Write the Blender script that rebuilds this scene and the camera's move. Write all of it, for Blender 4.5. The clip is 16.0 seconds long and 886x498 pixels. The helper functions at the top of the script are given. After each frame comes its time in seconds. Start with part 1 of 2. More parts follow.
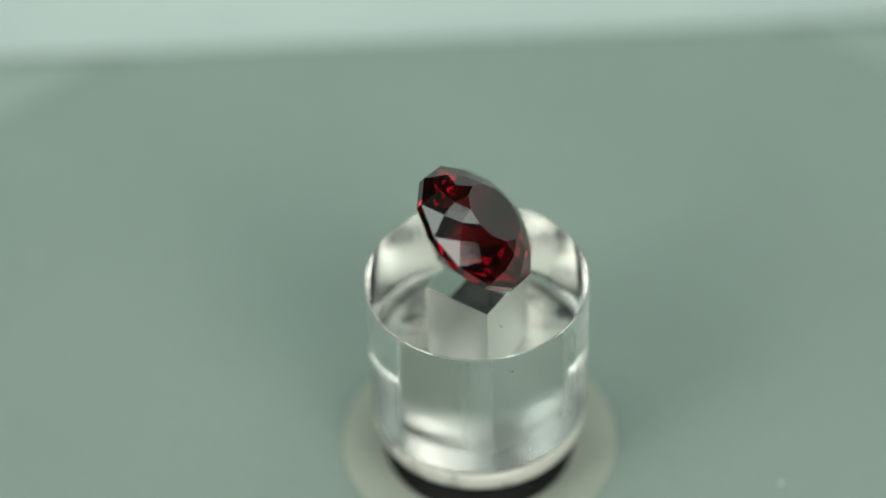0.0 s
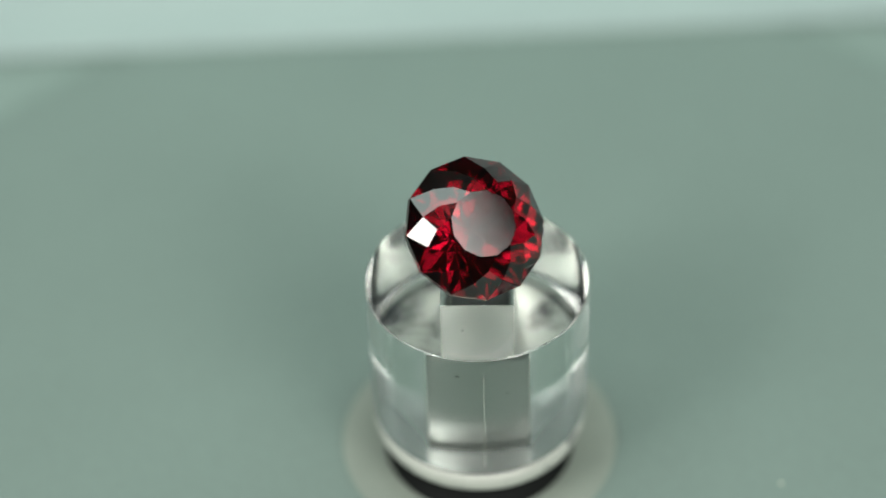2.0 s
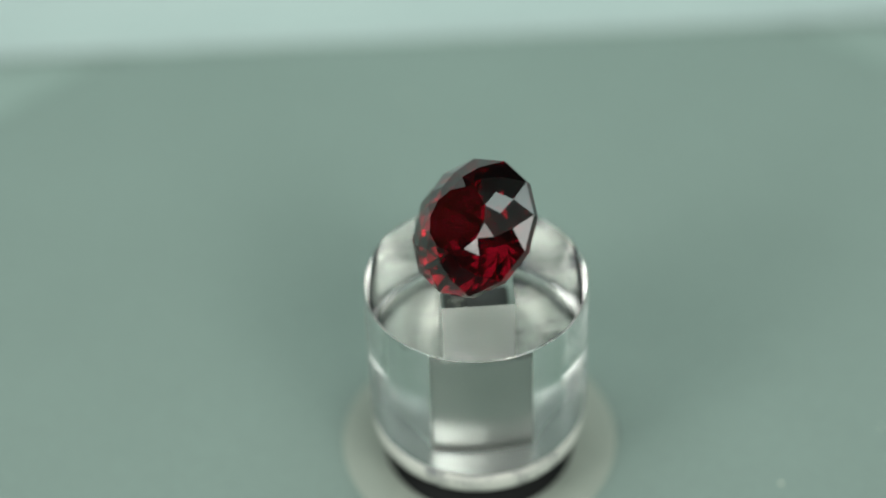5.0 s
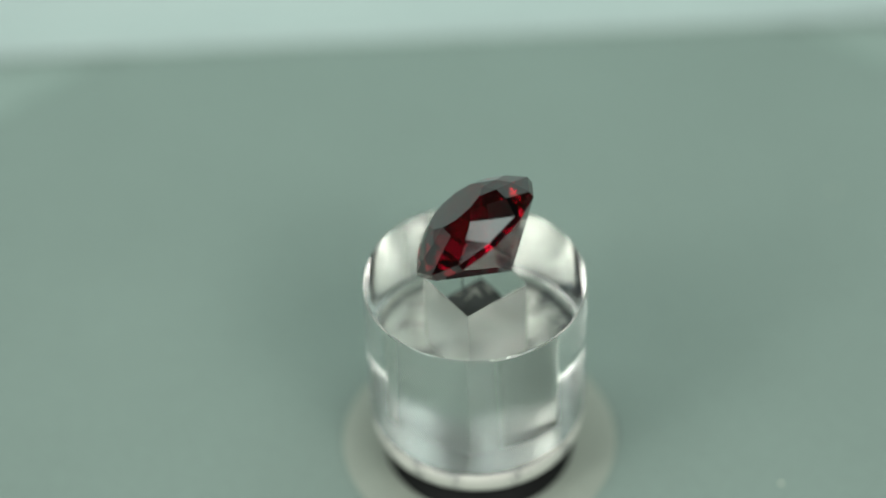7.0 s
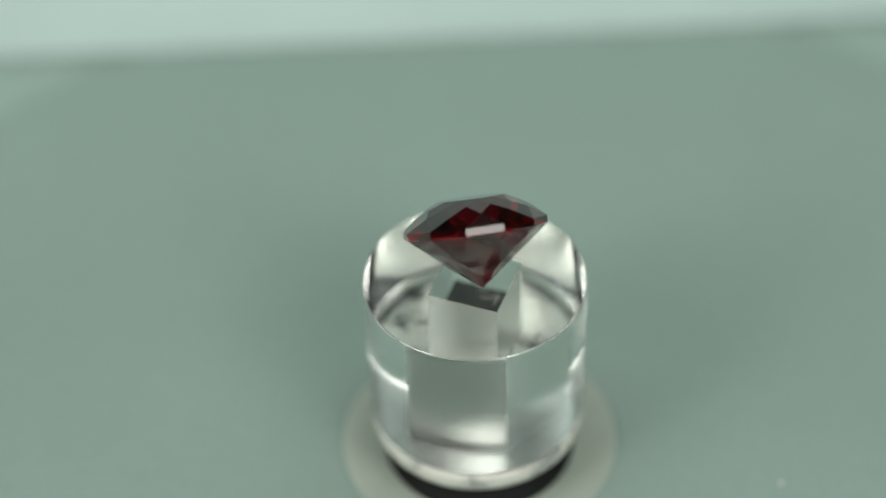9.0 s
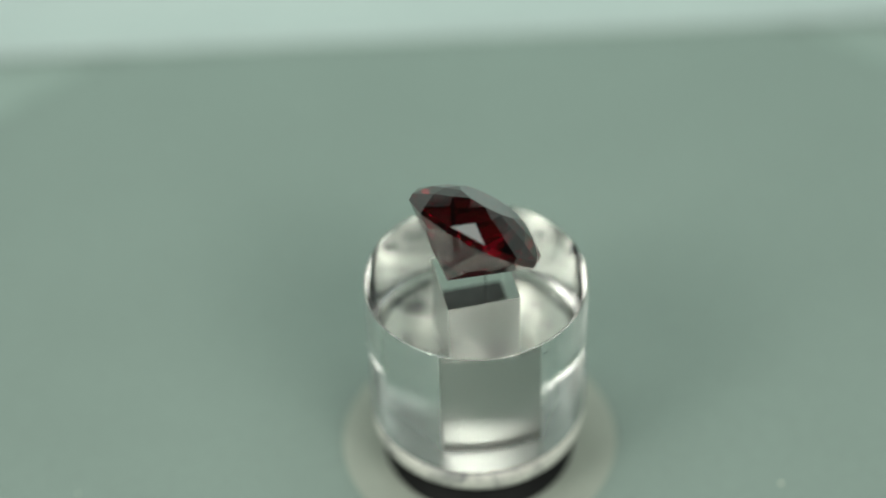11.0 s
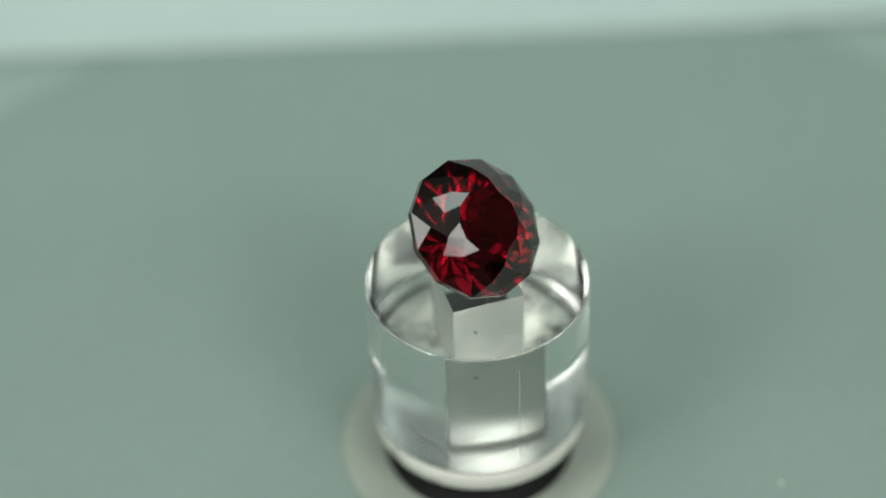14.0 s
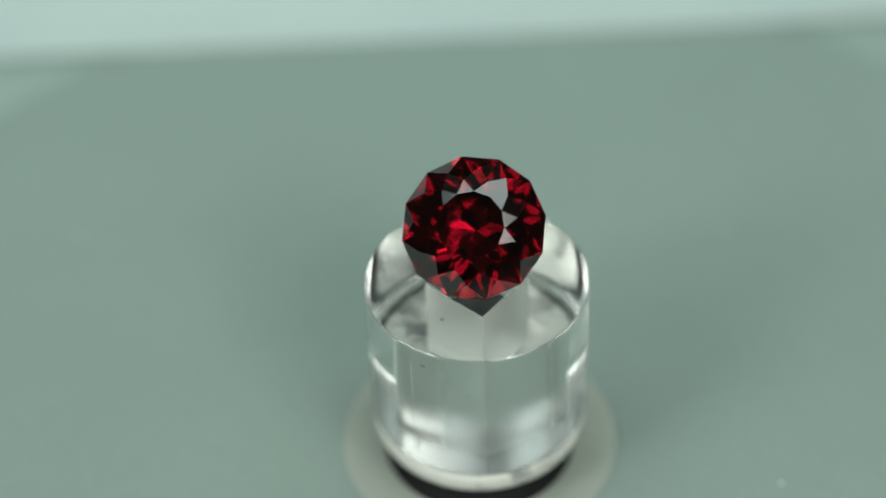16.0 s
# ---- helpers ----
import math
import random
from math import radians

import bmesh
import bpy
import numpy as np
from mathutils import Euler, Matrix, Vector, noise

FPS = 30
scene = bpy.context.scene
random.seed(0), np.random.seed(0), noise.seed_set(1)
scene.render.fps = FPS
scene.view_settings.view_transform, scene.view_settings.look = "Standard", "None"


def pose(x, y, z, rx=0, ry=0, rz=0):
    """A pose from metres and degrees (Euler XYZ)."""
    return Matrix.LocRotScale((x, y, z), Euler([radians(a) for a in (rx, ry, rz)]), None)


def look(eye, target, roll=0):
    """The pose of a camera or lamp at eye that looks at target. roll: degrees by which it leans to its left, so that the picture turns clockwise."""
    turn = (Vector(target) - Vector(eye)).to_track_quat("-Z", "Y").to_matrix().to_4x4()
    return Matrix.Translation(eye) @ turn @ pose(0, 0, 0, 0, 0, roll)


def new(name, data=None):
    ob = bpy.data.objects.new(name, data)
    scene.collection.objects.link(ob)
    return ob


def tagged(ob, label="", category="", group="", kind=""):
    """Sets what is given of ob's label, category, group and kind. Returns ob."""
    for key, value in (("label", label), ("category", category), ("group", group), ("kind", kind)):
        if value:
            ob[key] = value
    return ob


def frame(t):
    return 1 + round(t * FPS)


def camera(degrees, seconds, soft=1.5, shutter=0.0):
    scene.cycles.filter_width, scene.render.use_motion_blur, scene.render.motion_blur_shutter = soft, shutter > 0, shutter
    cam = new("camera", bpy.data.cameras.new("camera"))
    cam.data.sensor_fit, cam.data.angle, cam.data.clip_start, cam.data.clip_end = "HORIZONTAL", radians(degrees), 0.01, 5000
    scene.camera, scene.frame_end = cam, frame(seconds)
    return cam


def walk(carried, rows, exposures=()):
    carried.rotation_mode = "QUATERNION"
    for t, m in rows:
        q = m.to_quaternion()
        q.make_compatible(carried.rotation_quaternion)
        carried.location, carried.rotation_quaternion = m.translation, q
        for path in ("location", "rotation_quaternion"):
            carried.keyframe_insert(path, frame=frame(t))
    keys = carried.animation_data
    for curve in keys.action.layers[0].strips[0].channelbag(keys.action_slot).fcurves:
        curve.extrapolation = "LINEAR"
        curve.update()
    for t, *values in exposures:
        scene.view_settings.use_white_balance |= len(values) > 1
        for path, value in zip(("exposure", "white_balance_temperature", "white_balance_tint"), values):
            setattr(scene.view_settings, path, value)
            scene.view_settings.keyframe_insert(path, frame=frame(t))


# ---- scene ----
U = 0.0064                      # radius of the clear stand, metres
TOP = 1.726 * U                 # height of the stand
PLATE_Z = -0.38 * U             # the turntable lies a little below the stand
OMEGA = 28.46                   # degrees a second, clockwise from above
EYE = Vector((0.0, -14.278 * U, TOP + 14.098 * U))
AHEAD = Vector((-0.01428, 0.72108, -0.69270))
ROLL = -2.05                    # degrees
HOLE_TURN, PIN_TOP = -0.599, TOP + 0.222 * U
GEM_Z, GEM_AZ, GEM_TILT, GEM_TWIST = 0.628, -0.0758, 0.7100, 0.2726

cam = camera(22.25, 16.0, soft=1.6)
cam.data.dof.use_dof = True
cam.data.dof.focus_distance = 0.1248
cam.data.dof.aperture_fstop = 12.5
STILL = look(EYE, EYE + AHEAD, ROLL)
# the camera's white balance drifts a little as the stone turns
TINTS = [(0.0, 6500, 10), (1.5, 6370, 9.4), (2.5, 6250, 9.1), (4.0, 6220, 8.7), (6.5, 6300, 9.1), (7.5, 6330, 9.4), (9.0, 6390, 9.7), (11.5, 6500, 10),
         (12.5, 6490, 10), (13.5, 6410, 9.6), (14.5, 6310, 9.3), (16.0, 6220, 8.8)]
walk(cam, [(0.0, STILL), (16.0, STILL)], [(t, 0.26, kelvin, tint) for t, kelvin, tint in TINTS])

# ---- light: a small photo booth with lamp panels, open towards the camera ----
world = bpy.data.worlds.new("room")
world.use_nodes = True
world.node_tree.nodes["Background"].inputs[0].default_value = (0.50, 0.56, 0.54, 1)
world.node_tree.nodes["Background"].inputs[1].default_value = 0.03
scene.world = world
scene.cycles.max_bounces, scene.cycles.glossy_bounces, scene.cycles.transmission_bounces = 24, 16, 24


def lamp(name, eye, target, sx, sy, watts, colour):
    data = bpy.data.lights.new(name, "AREA")
    data.shape, data.size, data.size_y = "RECTANGLE", sx, sy
    data.energy, data.color = watts, colour
    ob = new(name, data)
    ob.matrix_world = look(eye, target)
    return ob


LIGHT = (0.98, 0.98, 0.90)
COOL = (0.86, 1.0, 0.92)
# a ceiling strip, two broad diffusers either side of the camera, each with the hot spot of its lamp
GEM_AT = Vector((0, 0, TOP + GEM_Z * U))


def facing(name, azimuth, height, distance, sx, sy, radiance, colour):
    """A rectangular lamp turned to the stone; azimuth from the camera's side, clockwise seen from above is positive."""
    az, el = radians(azimuth), radians(height)
    eye = GEM_AT + distance * Vector((math.sin(az) * math.cos(el), -math.cos(az) * math.cos(el), math.sin(el)))
    return lamp(name, eye, GEM_AT, sx, sy, 4 * sx * sy * radiance, colour)


lamp("ceiling_strip_light", (0.002, 0.024, 0.190), (0.002, 0.024, 0), 0.266, 0.064, 4 * 0.266 * 0.064 * 2.0, COOL)
facing("side_diffuser_light", -56, 40, 0.190, 0.092, 0.096, 2.5, LIGHT)
facing("side_diffuser_light", 34, 43, 0.190, 0.118, 0.090, 2.9, LIGHT)
facing("lamp_light", -51, 36.5, 0.182, 0.036, 0.040, 7.0, LIGHT)
facing("lamp_light", 34.5, 38, 0.182, 0.040, 0.034, 7.2, LIGHT)


# ---- materials ----
def material(name):
    m = bpy.data.materials.new(name)
    m.use_nodes = True
    return m, m.node_tree.nodes, m.node_tree.links, m.node_tree.nodes["Principled BSDF"]


def grained(name, dark, light, rough, scale, bump=0.0, metal=0.0, spec=0.5):
    """A solid surface with mottling at two scales and fine relief."""
    m, n, l, p = material(name)
    co = n.new("ShaderNodeTexCoord")
    big, fine = n.new("ShaderNodeTexNoise"), n.new("ShaderNodeTexNoise")
    big.inputs["Scale"].default_value, big.inputs["Detail"].default_value = scale, 4
    fine.inputs["Scale"].default_value, fine.inputs["Detail"].default_value = scale * 30, 3
    for tex in (big, fine):
        l.new(co.outputs["Object"], tex.inputs["Vector"])
    add = n.new("ShaderNodeMath")
    add.operation = "ADD"
    half = n.new("ShaderNodeMath")
    half.operation, half.inputs[1].default_value = "MULTIPLY", 0.5
    l.new(big.outputs["Fac"], add.inputs[0])
    l.new(fine.outputs["Fac"], add.inputs[1])
    l.new(add.outputs[0], half.inputs[0])
    ramp = n.new("ShaderNodeValToRGB")
    ramp.color_ramp.elements[0].position, ramp.color_ramp.elements[1].position = 0.35, 0.65
    ramp.color_ramp.elements[0].color, ramp.color_ramp.elements[1].color = (*dark, 1), (*light, 1)
    l.new(half.outputs[0], ramp.inputs[0])
    l.new(ramp.outputs[0], p.inputs["Base Color"])
    p.inputs["Roughness"].default_value = rough
    p.inputs["Metallic"].default_value = metal
    p.inputs["Specular IOR Level"].default_value = spec
    if bump:
        b = n.new("ShaderNodeBump")
        b.inputs["Strength"].default_value, b.inputs["Distance"].default_value = bump, 0.00005
        l.new(fine.outputs["Fac"], b.inputs["Height"])
        l.new(b.outputs[0], p.inputs["Normal"])
    return m


def clear(name, colour, ior, rough):
    m, n, l, p = material(name)
    p.inputs["Base Color"].default_value = (*colour, 1)
    p.inputs["Transmission Weight"].default_value = 1
    p.inputs["IOR"].default_value = ior
    p.inputs["Roughness"].default_value = rough
    return m


PLATE = grained("grey_plate", (0.236, 0.303, 0.272), (0.258, 0.331, 0.298), 0.45, 60, 0.15)
TABLE = grained("pale_table", (0.290, 0.370, 0.334), (0.310, 0.396, 0.358), 0.6, 40)
DESK = grained("dark_desk", (0.020, 0.021, 0.022), (0.032, 0.033, 0.034), 0.6, 30, 0.2)
WHITE = grained("white_fabric", (0.455, 0.545, 0.530), (0.495, 0.590, 0.570), 0.9, 90, 0.3)
BLACK = grained("black_rubber", (0.010, 0.011, 0.011), (0.016, 0.017, 0.017), 0.6, 400, spec=0.15)
RUBBER = grained("dark_rubber", (0.045, 0.051, 0.049), (0.10, 0.106, 0.103), 0.36, 700, 0.3)
SEAL = grained("blue_black_rubber", (0.012, 0.016, 0.024), (0.46, 0.47, 0.45), 0.40, 520, 0.3)
for node in SEAL.node_tree.nodes:
    if node.type == "VALTORGB":
        node.color_ramp.elements[0].position, node.color_ramp.elements[1].position = 0.47, 0.56
STEEL = grained("ground_steel", (0.42, 0.435, 0.43), (0.60, 0.61, 0.60), 0.34, 420, 0.2, 1.0)
WALL = clear("turned_acrylic", (0.980, 0.997, 0.965), 1.49, 0.05)
ACRYLIC = clear("clear_acrylic", (0.980, 0.997, 0.965), 1.49, 0.0)
SATIN = clear("milled_acrylic", (0.985, 0.997, 0.970), 1.49, 0.32)
SAWN = clear("sawn_acrylic", (0.985, 0.995, 0.975), 1.49, 0.27)
GARNET = clear("red_garnet", (0.068, 0.0002, 0.0024), 1.82, 0.0)
COLLAR = grained("satin_collar", (0.33, 0.365, 0.318), (0.41, 0.445, 0.39), 0.28, 200)
HUB = grained("scuffed_white", (0.05, 0.065, 0.085), (0.86, 0.86, 0.79), 0.18, 480, 0.5, 0.0)
for node in HUB.node_tree.nodes:
    if node.type == "VALTORGB":
        node.color_ramp.elements[0].position, node.color_ramp.elements[1].position = 0.41, 0.46
BASE = grained("scuffed_white_film", (0.05, 0.055, 0.075), (0.98, 0.98, 0.93), 0.14, 560, 0.8, 0.6)
for node in BASE.node_tree.nodes:
    if node.type == "VALTORGB":
        node.color_ramp.elements[0].position, node.color_ramp.elements[1].position = 0.450, 0.482
DUST = grained("pale_dust", (0.55, 0.58, 0.50), (0.70, 0.72, 0.64), 0.9, 900)


# ---- mesh helpers ----
def part(name, bm, mats, parent=None, label=""):
    bmesh.ops.recalc_face_normals(bm, faces=bm.faces)
    me = bpy.data.meshes.new(name)
    bm.to_mesh(me)
    bm.free()
    for m in mats if isinstance(mats, (list, tuple)) else [mats]:
        me.materials.append(m)
    ob = new(name, me)
    if parent:
        ob.parent = parent
    if label:
        ob["label"] = label
    return ob


def lathe(profile, count, closed_ends=(False, False), soft=()):
    """A turned form from (radius, height) pairs; the bands whose number is in soft are smooth."""
    bm = bmesh.new()
    rings = []
    for r, z in profile:
        rings.append([bm.verts.new((r * math.cos(2 * math.pi * i / count), r * math.sin(2 * math.pi * i / count), z)) for i in range(count)])
    for k, (a, b) in enumerate(zip(rings, rings[1:])):
        for i in range(count):
            f = bm.faces.new((a[i], a[(i + 1) % count], b[(i + 1) % count], b[i]))
            f.smooth = k in soft
    for end, ring in zip(closed_ends, (rings[0], rings[-1])):
        if end:
            bm.faces.new(ring)
    return bm


def box(x0, x1, y0, y1, z0, z1, bevel=0.0):
    bm = bmesh.new()
    bmesh.ops.create_cube(bm, size=1)
    bmesh.ops.scale(bm, vec=(x1 - x0, y1 - y0, z1 - z0), verts=bm.verts)
    bmesh.ops.translate(bm, vec=((x0 + x1) / 2, (y0 + y1) / 2, (z0 + z1) / 2), verts=bm.verts)
    if bevel:
        bmesh.ops.bevel(bm, geom=bm.edges[:], offset=bevel, segments=2, affect="EDGES")
    return bm


def thing(name, label, category, kind="", group=""):
    return tagged(new(name), label, category, group, kind)


# ---- setting ----
desk = part("table_top", box(-0.60, 0.60, -0.40, 0.40, -0.030, PLATE_Z - 0.0035, 0.0006), DESK)
tagged(desk, "dark matt desk top under the photo booth", "table", kind="structure")
mat = part("table_mat", box(-0.30, 0.30, -0.050, 0.30, PLATE_Z - 0.0035, PLATE_Z - 0.0003, 0.0004), TABLE)
tagged(mat, "pale matt sheet under the turntable", "mat", kind="structure")


def sweep():
    """A white sheet that lies on the plate, curves up and stands."""
    line = [(0.0, 0.0001)]
    for k in range(13):
        a = radians(90 * k / 12)
        line.append((0.002 + 0.010 * math.sin(a), 0.0001 + 0.010 * (1 - math.cos(a))))
    line.append((0.012, 0.042))
    bm = bmesh.new()
    rows = []
    for y, z in line:
        rows.append([bm.verts.new((x, y, z)) for x in (-0.17, 0.17)])
    for a, b in zip(rows, rows[1:]):
        bm.faces.new((a[0], a[1], b[1], b[0])).smooth = True
    bmesh.ops.recalc_face_normals(bm, faces=bm.faces)
    made = bmesh.ops.solidify(bm, geom=bm.faces[:], thickness=0.00008)
    return bm


backdrop = part("backdrop", sweep(), WHITE)
backdrop.matrix_world = pose(-0.31 * U, 6.06 * U, PLATE_Z, 0, 0, 2.0)
tagged(backdrop, "plain white paper sweep rising behind the turntable", "backdrop", kind="structure")
ob = part("ceiling", box(-0.15, 0.15, -0.10, 0.14, 0.196, 0.200), WHITE)
tagged(ob, "white ceiling of the photo booth", "ceiling", kind="structure")


# ---- turntable ----
def turntable():
    t = thing("turntable", "round grey matt display turntable with a dished centre", "turntable")
    prof = [(1.305, -0.012), (1.330, -0.004), (1.370, 0.0), (3.0, 0.0), (7.10, 0.0), (7.17, -0.012), (7.195, -0.045), (7.20, -0.06)]
    part("plate", lathe([(r * U, PLATE_Z + z * U) for r, z in prof], 160, soft={0, 1, 4, 5, 6}), PLATE, t)
    ring = [(0.60, -0.030), (0.90, -0.028), (1.10, -0.018), (1.21, -0.008), (1.260, -0.008), (1.305, -0.012)]
    part("collar", lathe([(r * U, PLATE_Z + z * U) for r, z in ring], 128, soft=set(range(5))), COLLAR, t, "pale satin ring round the hub")
    foot = [(0.90, PLATE_Z - 0.035 * U), (0.90, PLATE_Z + 0.015 * U), (0.86, PLATE_Z + 0.05 * U), (0.70, PLATE_Z + 0.09 * U), (0.66, -0.046 * U)]
    part("pedestal", lathe([(r * U, z) for r, z in foot], 96, (False, False), {0, 1, 2, 3}), BLACK, t, "black rubber pedestal")
    return t


PLATTER = turntable()


# ---- clear stand ----
HOLE = 0.3276 * U


def acrylic_stand():
    t = thing("display_stand", "clear acrylic cylinder stand with a square hole", "display stand")
    count = 128
    prof = [(0.935, 0.172), (0.950, 0.184), (0.985, 0.216), (1.0, 0.240), (1.0, 0.256), (1.0, TOP / U - 0.024), (1.0, TOP / U - 0.011), (0.990, TOP / U)]
    bm = lathe([(r * U, z * U) for r, z in prof], count, soft=set(range(6)))
    part("outer_wall", bm, WALL, t)
    turn = Matrix.Rotation(HOLE_TURN, 3, "Z")
    corners = [turn @ Vector((sx * HOLE, sy * HOLE, 0)) for sx, sy in ((1, 1), (-1, 1), (-1, -1), (1, -1))]
    bm = bmesh.new()
    low = [bm.verts.new((c.x, c.y, 0.172 * U)) for c in corners]
    high = [bm.verts.new((c.x, c.y, TOP)) for c in corners]
    for i in range(4):
        bm.faces.new((low[i], high[i], high[(i + 1) % 4], low[(i + 1) % 4]))
    bore = part("bore", bm, SATIN, t, "milled square hole")
    bore.data.flip_normals()
    # a scratch down the outer wall and two flecks on the bore
    a = radians(59)
    bm = box(-0.003 * U, 0.003 * U, -0.002 * U, 0.001 * U, 0.35 * U, 1.52 * U)
    bm.transform(Matrix.Rotation(a, 4, "Z") @ Matrix.Translation((0, -1.0005 * U, 0)))
    part("scratch", bm, DUST, t, "fine pale scratch")
    for across, deep, size in ((-0.40, 0.573, 0.013), (0.55, 0.80, 0.008)):
        bm = bmesh.new()
        bmesh.ops.create_icosphere(bm, subdivisions=1, radius=size * U)
        bm.transform(Matrix.Rotation(HOLE_TURN, 4, "Z") @ Matrix.Translation((HOLE + 1.3 * size * U, across * HOLE, TOP - deep * U)))
        part("inclusion", bm, RUBBER, t, "dark speck in the acrylic")
    # flat ends: each side of the square takes a quarter of the rim
    for name, r, z, mat in (("base_face", 0.935, 0.172 * U, SAWN), ("top_face", 0.990, TOP, ACRYLIC)):
        bm = bmesh.new()
        ring = [bm.verts.new((r * U * math.cos(2 * math.pi * i / count), r * U * math.sin(2 * math.pi * i / count), z)) for i in range(count)]
        square = [bm.verts.new((c.x, c.y, z)) for c in corners]
        near = [min(range(count), key=lambda i, s=s: (ring[i].co - s.co).length) for s in square]
        for q in range(4):
            a, b = near[q], near[(q + 1) % 4]
            arc = [ring[(a + i) % count] for i in range(((b - a) % count) + 1)]
            bm.faces.new([square[q], *arc, square[(q + 1) % 4]])
        face = part(name, bm, mat, t)
        if (face.data.polygons[0].normal.z > 0) != (z > 0.5 * TOP):
            face.data.flip_normals()
    return t


def shaft():
    """The square drive shaft in the stand's hole."""
    s = 0.955 * HOLE
    bm = box(-s, s, -s, s, 0.174 * U, TOP - 0.40 * U, 0.00012)
    bm.transform(Matrix.Rotation(HOLE_TURN, 4, "Z"))
    t = thing("drive_shaft", "square grey steel shaft on a scuffed white disc", "shaft")
    part("bar", bm, STEEL, t)
    cap = box(-0.94 * s, 0.94 * s, -0.94 * s, 0.94 * s, TOP - 0.40 * U, TOP - 0.375 * U, 0.00005)
    cap.transform(Matrix.Rotation(HOLE_TURN, 4, "Z"))
    part("cap", cap, RUBBER, t, "dark grey rubber cap")
    # added dark band that stands in for the shade at the shaft's lower end
    shade_band = box(-1.03 * s, 1.03 * s, -1.03 * s, 1.03 * s, 0.174 * U, 0.250 * U, 0.00008)
    shade_band.transform(Matrix.Rotation(HOLE_TURN, 4, "Z"))
    part("shade_band", shade_band, RUBBER, t, "dark band added for the shade at the foot of the shaft")
    rnd = random.Random(4)
    for k in range(9):
        x, y = rnd.uniform(-0.7, 0.5) * s, rnd.uniform(-0.85, -0.35) * s
        bm = box(0, rnd.uniform(0.12, 0.42) * s, -0.004 * U, 0.004 * U, 0, 0.004 * U)
        bm.transform(Matrix.Rotation(HOLE_TURN + 0.5 * math.pi * (k % 2), 4, "Z") @ Matrix.Translation((x, y, TOP - 0.3755 * U)) @ Matrix.Rotation(rnd.uniform(-0.25, 0.25), 4, "Z"))
        part("scratch", bm, DUST, t, "fine pale scratch in the rubber cap")
    disc = [(0.60, -0.045), (0.935, -0.043), (0.968, -0.028), (0.985, 0.010), (0.988, 0.070), (0.985, 0.120), (0.972, 0.146), (0.945, 0.158)]
    part("flange", lathe([(r * U, z * U) for r, z in disc], 128, (False, True), {1, 2, 3, 4, 5, 6}), HUB, t, "scuffed white disc")
    film = [(0.02, 0.1585), (0.895, 0.1585), (0.895, 0.1605), (0.02, 0.1605)]
    part("film", lathe([(r * U, z * U) for r, z in film], 96, (True, True)), BASE, t, "scuffed silvery white film on the disc")
    seal = [(0.90, 0.159), (0.948, 0.159), (0.953, 0.165), (0.948, 0.1710), (0.90, 0.1712)]
    part("seal_ring", lathe([(r * U, z * U) for r, z in seal], 128, soft={1, 2}), SEAL, t, "thin dark rubber ring in the groove under the stand")
    return t


def pin():
    bm = lathe([(0.005 * U, TOP - 0.375 * U), (0.005 * U, PIN_TOP)], 16, (True, True), {0})
    bm.transform(Matrix.Rotation(GEM_AZ, 4, "Z") @ Matrix.Translation((0.12 * U, 0, 0)))
    return tagged(part("support_pin", bm, RUBBER), "hair-thin dark pin under the gemstone", "pin")


# ---- gemstone ----
GEM_R = 0.638 * U
GEM_D = 0.535 * U


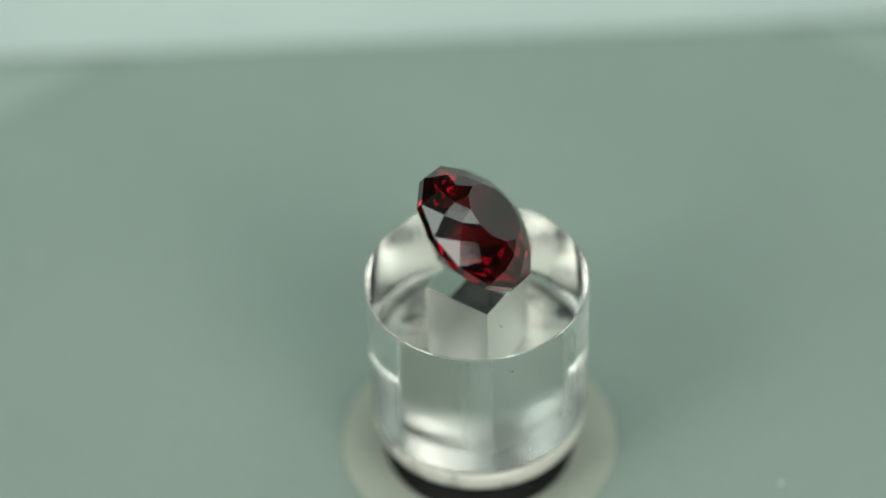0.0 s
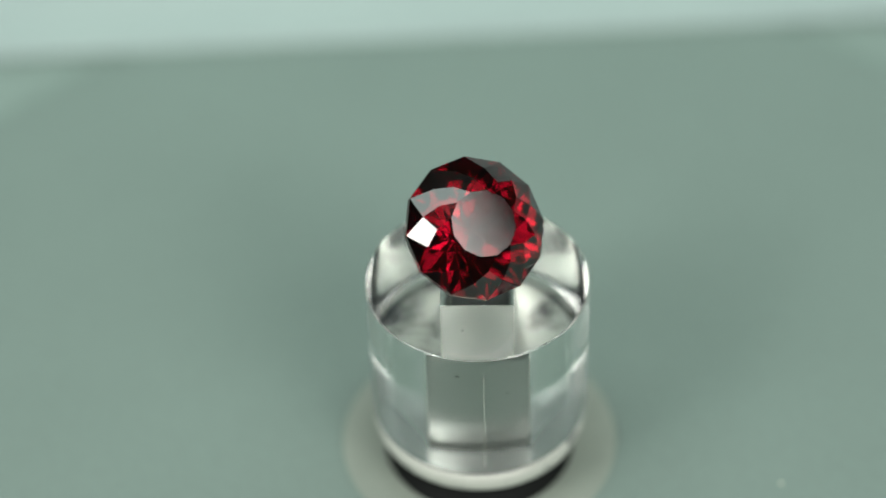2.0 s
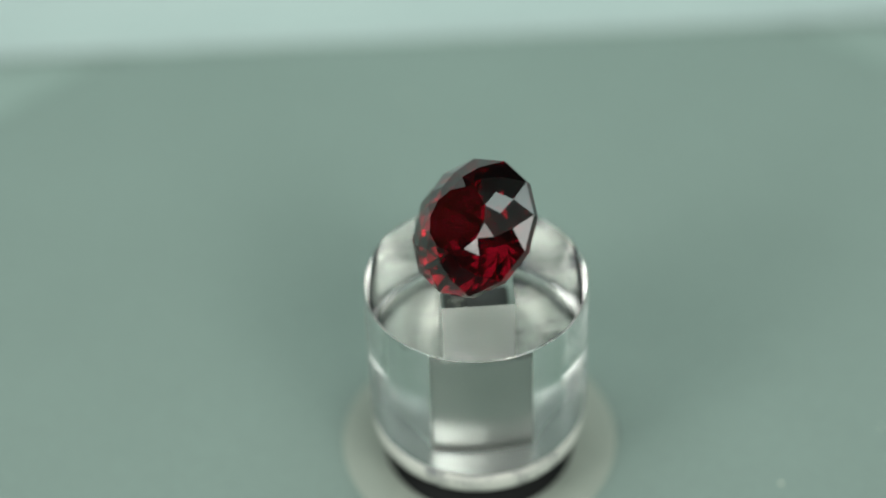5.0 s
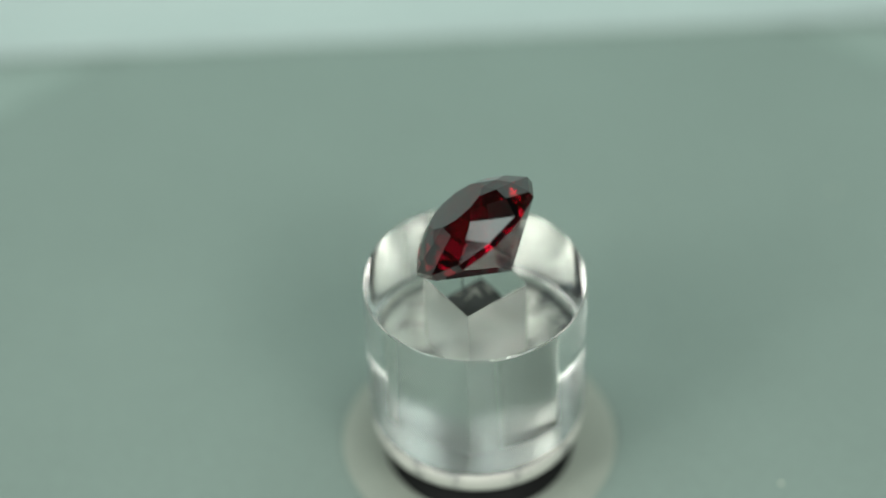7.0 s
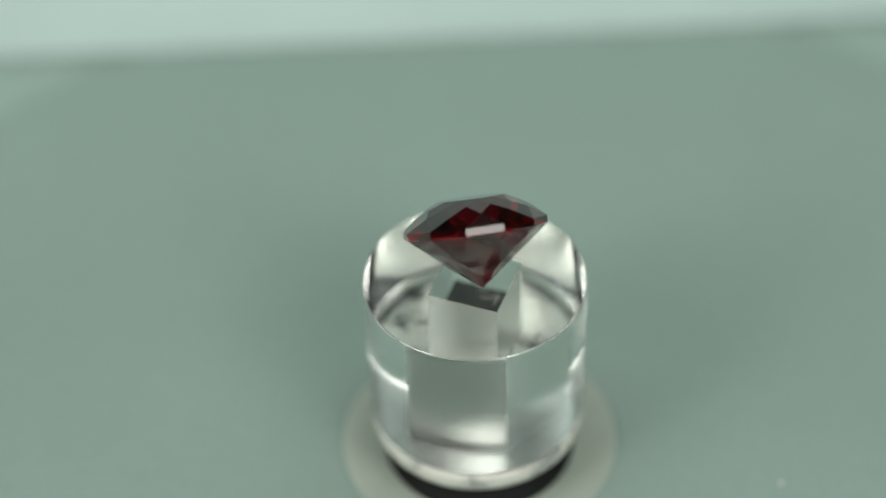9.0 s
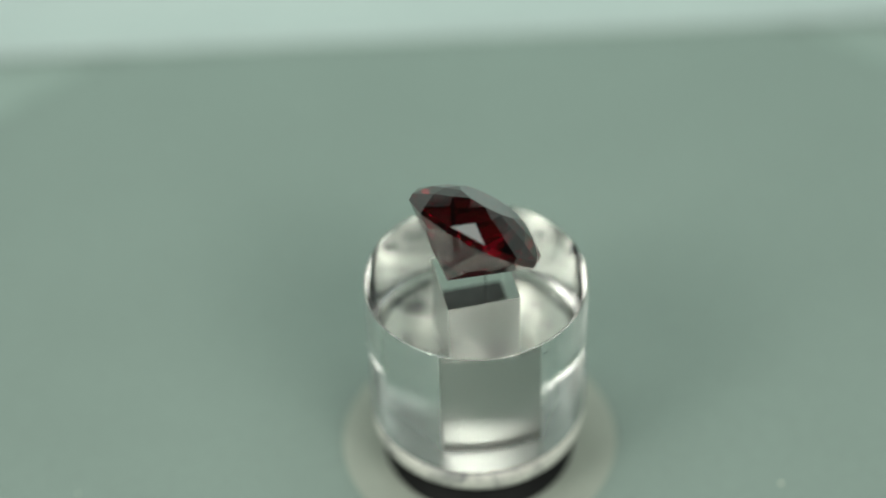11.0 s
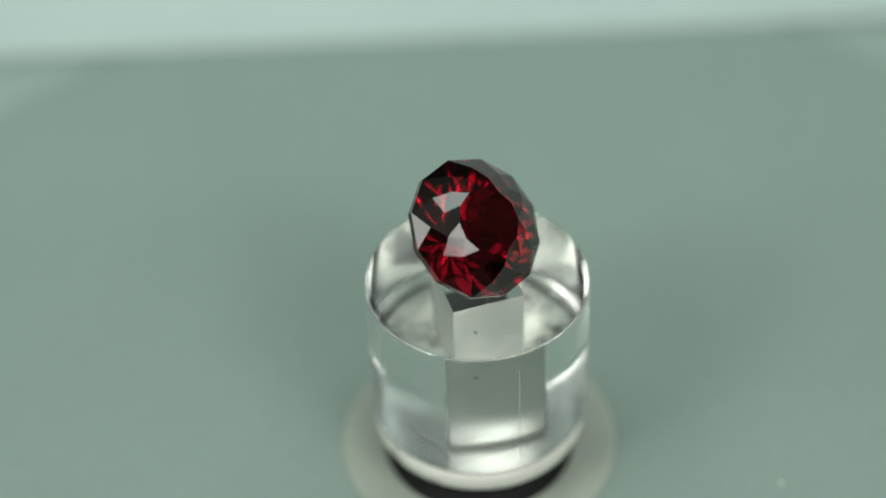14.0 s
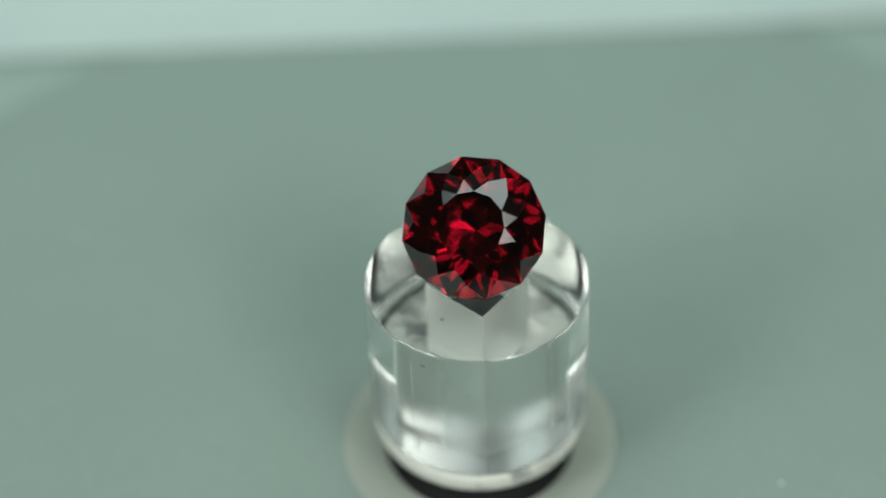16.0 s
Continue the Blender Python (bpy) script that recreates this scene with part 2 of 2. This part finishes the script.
def gemstone():
    """Twelve-sided brilliant: table, stars, kites, rhombs and girdle triangles above, two tiers below."""
    t = thing("gemstone", "deep red round faceted garnet lying tilted on its stand", "gemstone")
    c15 = math.cos(math.pi / 12)
    sk, sr, rd, rc = math.tan(radians(29)), math.tan(radians(37)), 0.64, 0.462
    a = sr * (1 - rd) + sk * rd * c15
    re = (a - sr) / (sk - sr * c15)
    hc, hd, he = a - sk * rc, sr * (1 - rd), sr * (1 - re * c15)
    half = 0.050

    def ring(bm, r, z, shift):
        return [bm.verts.new((GEM_R * r * math.cos(math.pi / 6 * (i + shift)), GEM_R * r * math.sin(math.pi / 6 * (i + shift)), GEM_R * z)) for i in range(12)]

    n = 12
    bm = bmesh.new()
    bm.faces.new(ring(bm, rc, hc + half, 0.5))
    part("table_facet", bm, GARNET, t)
    bm = bmesh.new()
    C, D = ring(bm, rc, hc + half, 0.5), ring(bm, rd, hd + half, 0)
    E, G = ring(bm, re, he + half, 0.5), ring(bm, 1.0, half, 0)
    for i in range(n):
        j = (i + 1) % n
        bm.faces.new((C[i - 1], D[i], C[i]))
        bm.faces.new((C[i], D[i], E[i], D[j]))
        bm.faces.new((D[i], E[i - 1], G[i], E[i]))
        bm.faces.new((E[i], G[i], G[j]))
    part("crown", bm, GARNET, t)
    bm = bmesh.new()
    A, B = ring(bm, 1.0, half, 0), ring(bm, 1.0, -half, 0)
    for i in range(n):
        bm.faces.new((A[i], B[i], B[(i + 1) % n], A[(i + 1) % n]))
    part("girdle", bm, GARNET, t)
    # pavilion: twelve long mains from the tip to the girdle's corners, with triangles between them
    bm = bmesh.new()
    depth = GEM_D / GEM_R - half
    rs = 0.42
    G, S = ring(bm, 1.0, -half, 0), ring(bm, rs, -half - depth * (1 - rs * c15), 0.5)
    tip = bm.verts.new((0, 0, -(half + depth) * GEM_R))
    for i in range(n):
        j = (i + 1) % n
        bm.faces.new((tip, S[i - 1], G[i], S[i]))
        bm.faces.new((S[i], G[i], G[j]))
    part("pavilion", bm, GARNET, t)
    return t


# ---- dust on the plate ----
def dust(x, y, r, label):
    bm = bmesh.new()
    bmesh.ops.create_icosphere(bm, subdivisions=1, radius=r)
    for v in bm.verts:
        v.co *= 1 + 0.25 * noise.noise(v.co * 9000 + Vector((x, y, 0)) * 100)
        v.co.z *= 0.6
    ob = part("dust_speck", bm, DUST)
    ob.location = (x, y, PLATE_Z + 0.5 * r)
    return tagged(ob, label, "dust", "specks on the turntable")


dust(2.80 * U, -0.67 * U, 0.00015, "tiny pale dust speck on the grey turntable")
TURNING_DUST = [dust(x * U, y * U, r, "faint tiny pale dust speck on the grey turntable")
                for x, y, r in ((-3.03, 2.33, 0.00010), (-4.58, 2.55, 0.00012), (-2.50, -4.40, 0.00016))]

STAND, SHAFT, PIN, GEM = acrylic_stand(), shaft(), pin(), gemstone()


# ---- what turns ----
def motions():
    times = [0.5 * i for i in range(33)]
    off = Matrix.Translation((0.0070 * U, 0.0092 * U, 0))
    seat = Matrix.Translation((0.0054 * U, -0.0052 * U, TOP + GEM_Z * U)) @ Euler((0, 0, GEM_AZ)).to_matrix().to_4x4() \
        @ Euler((0, GEM_TILT, 0)).to_matrix().to_4x4() @ Euler((0, 0, GEM_TWIST)).to_matrix().to_4x4()
    for ob in (PLATTER, *TURNING_DUST):
        here = Matrix.Translation(ob.location)
        walk(ob, [(t, pose(0, 0, 0, 0, 0, -OMEGA * t) @ here) for t in times])
    for ob, local in ((STAND, off), (SHAFT, off), (PIN, off), (GEM, seat)):
        walk(ob, [(t, pose(0, 0, 0, 0, 0, -OMEGA * t) @ local) for t in times])


motions()
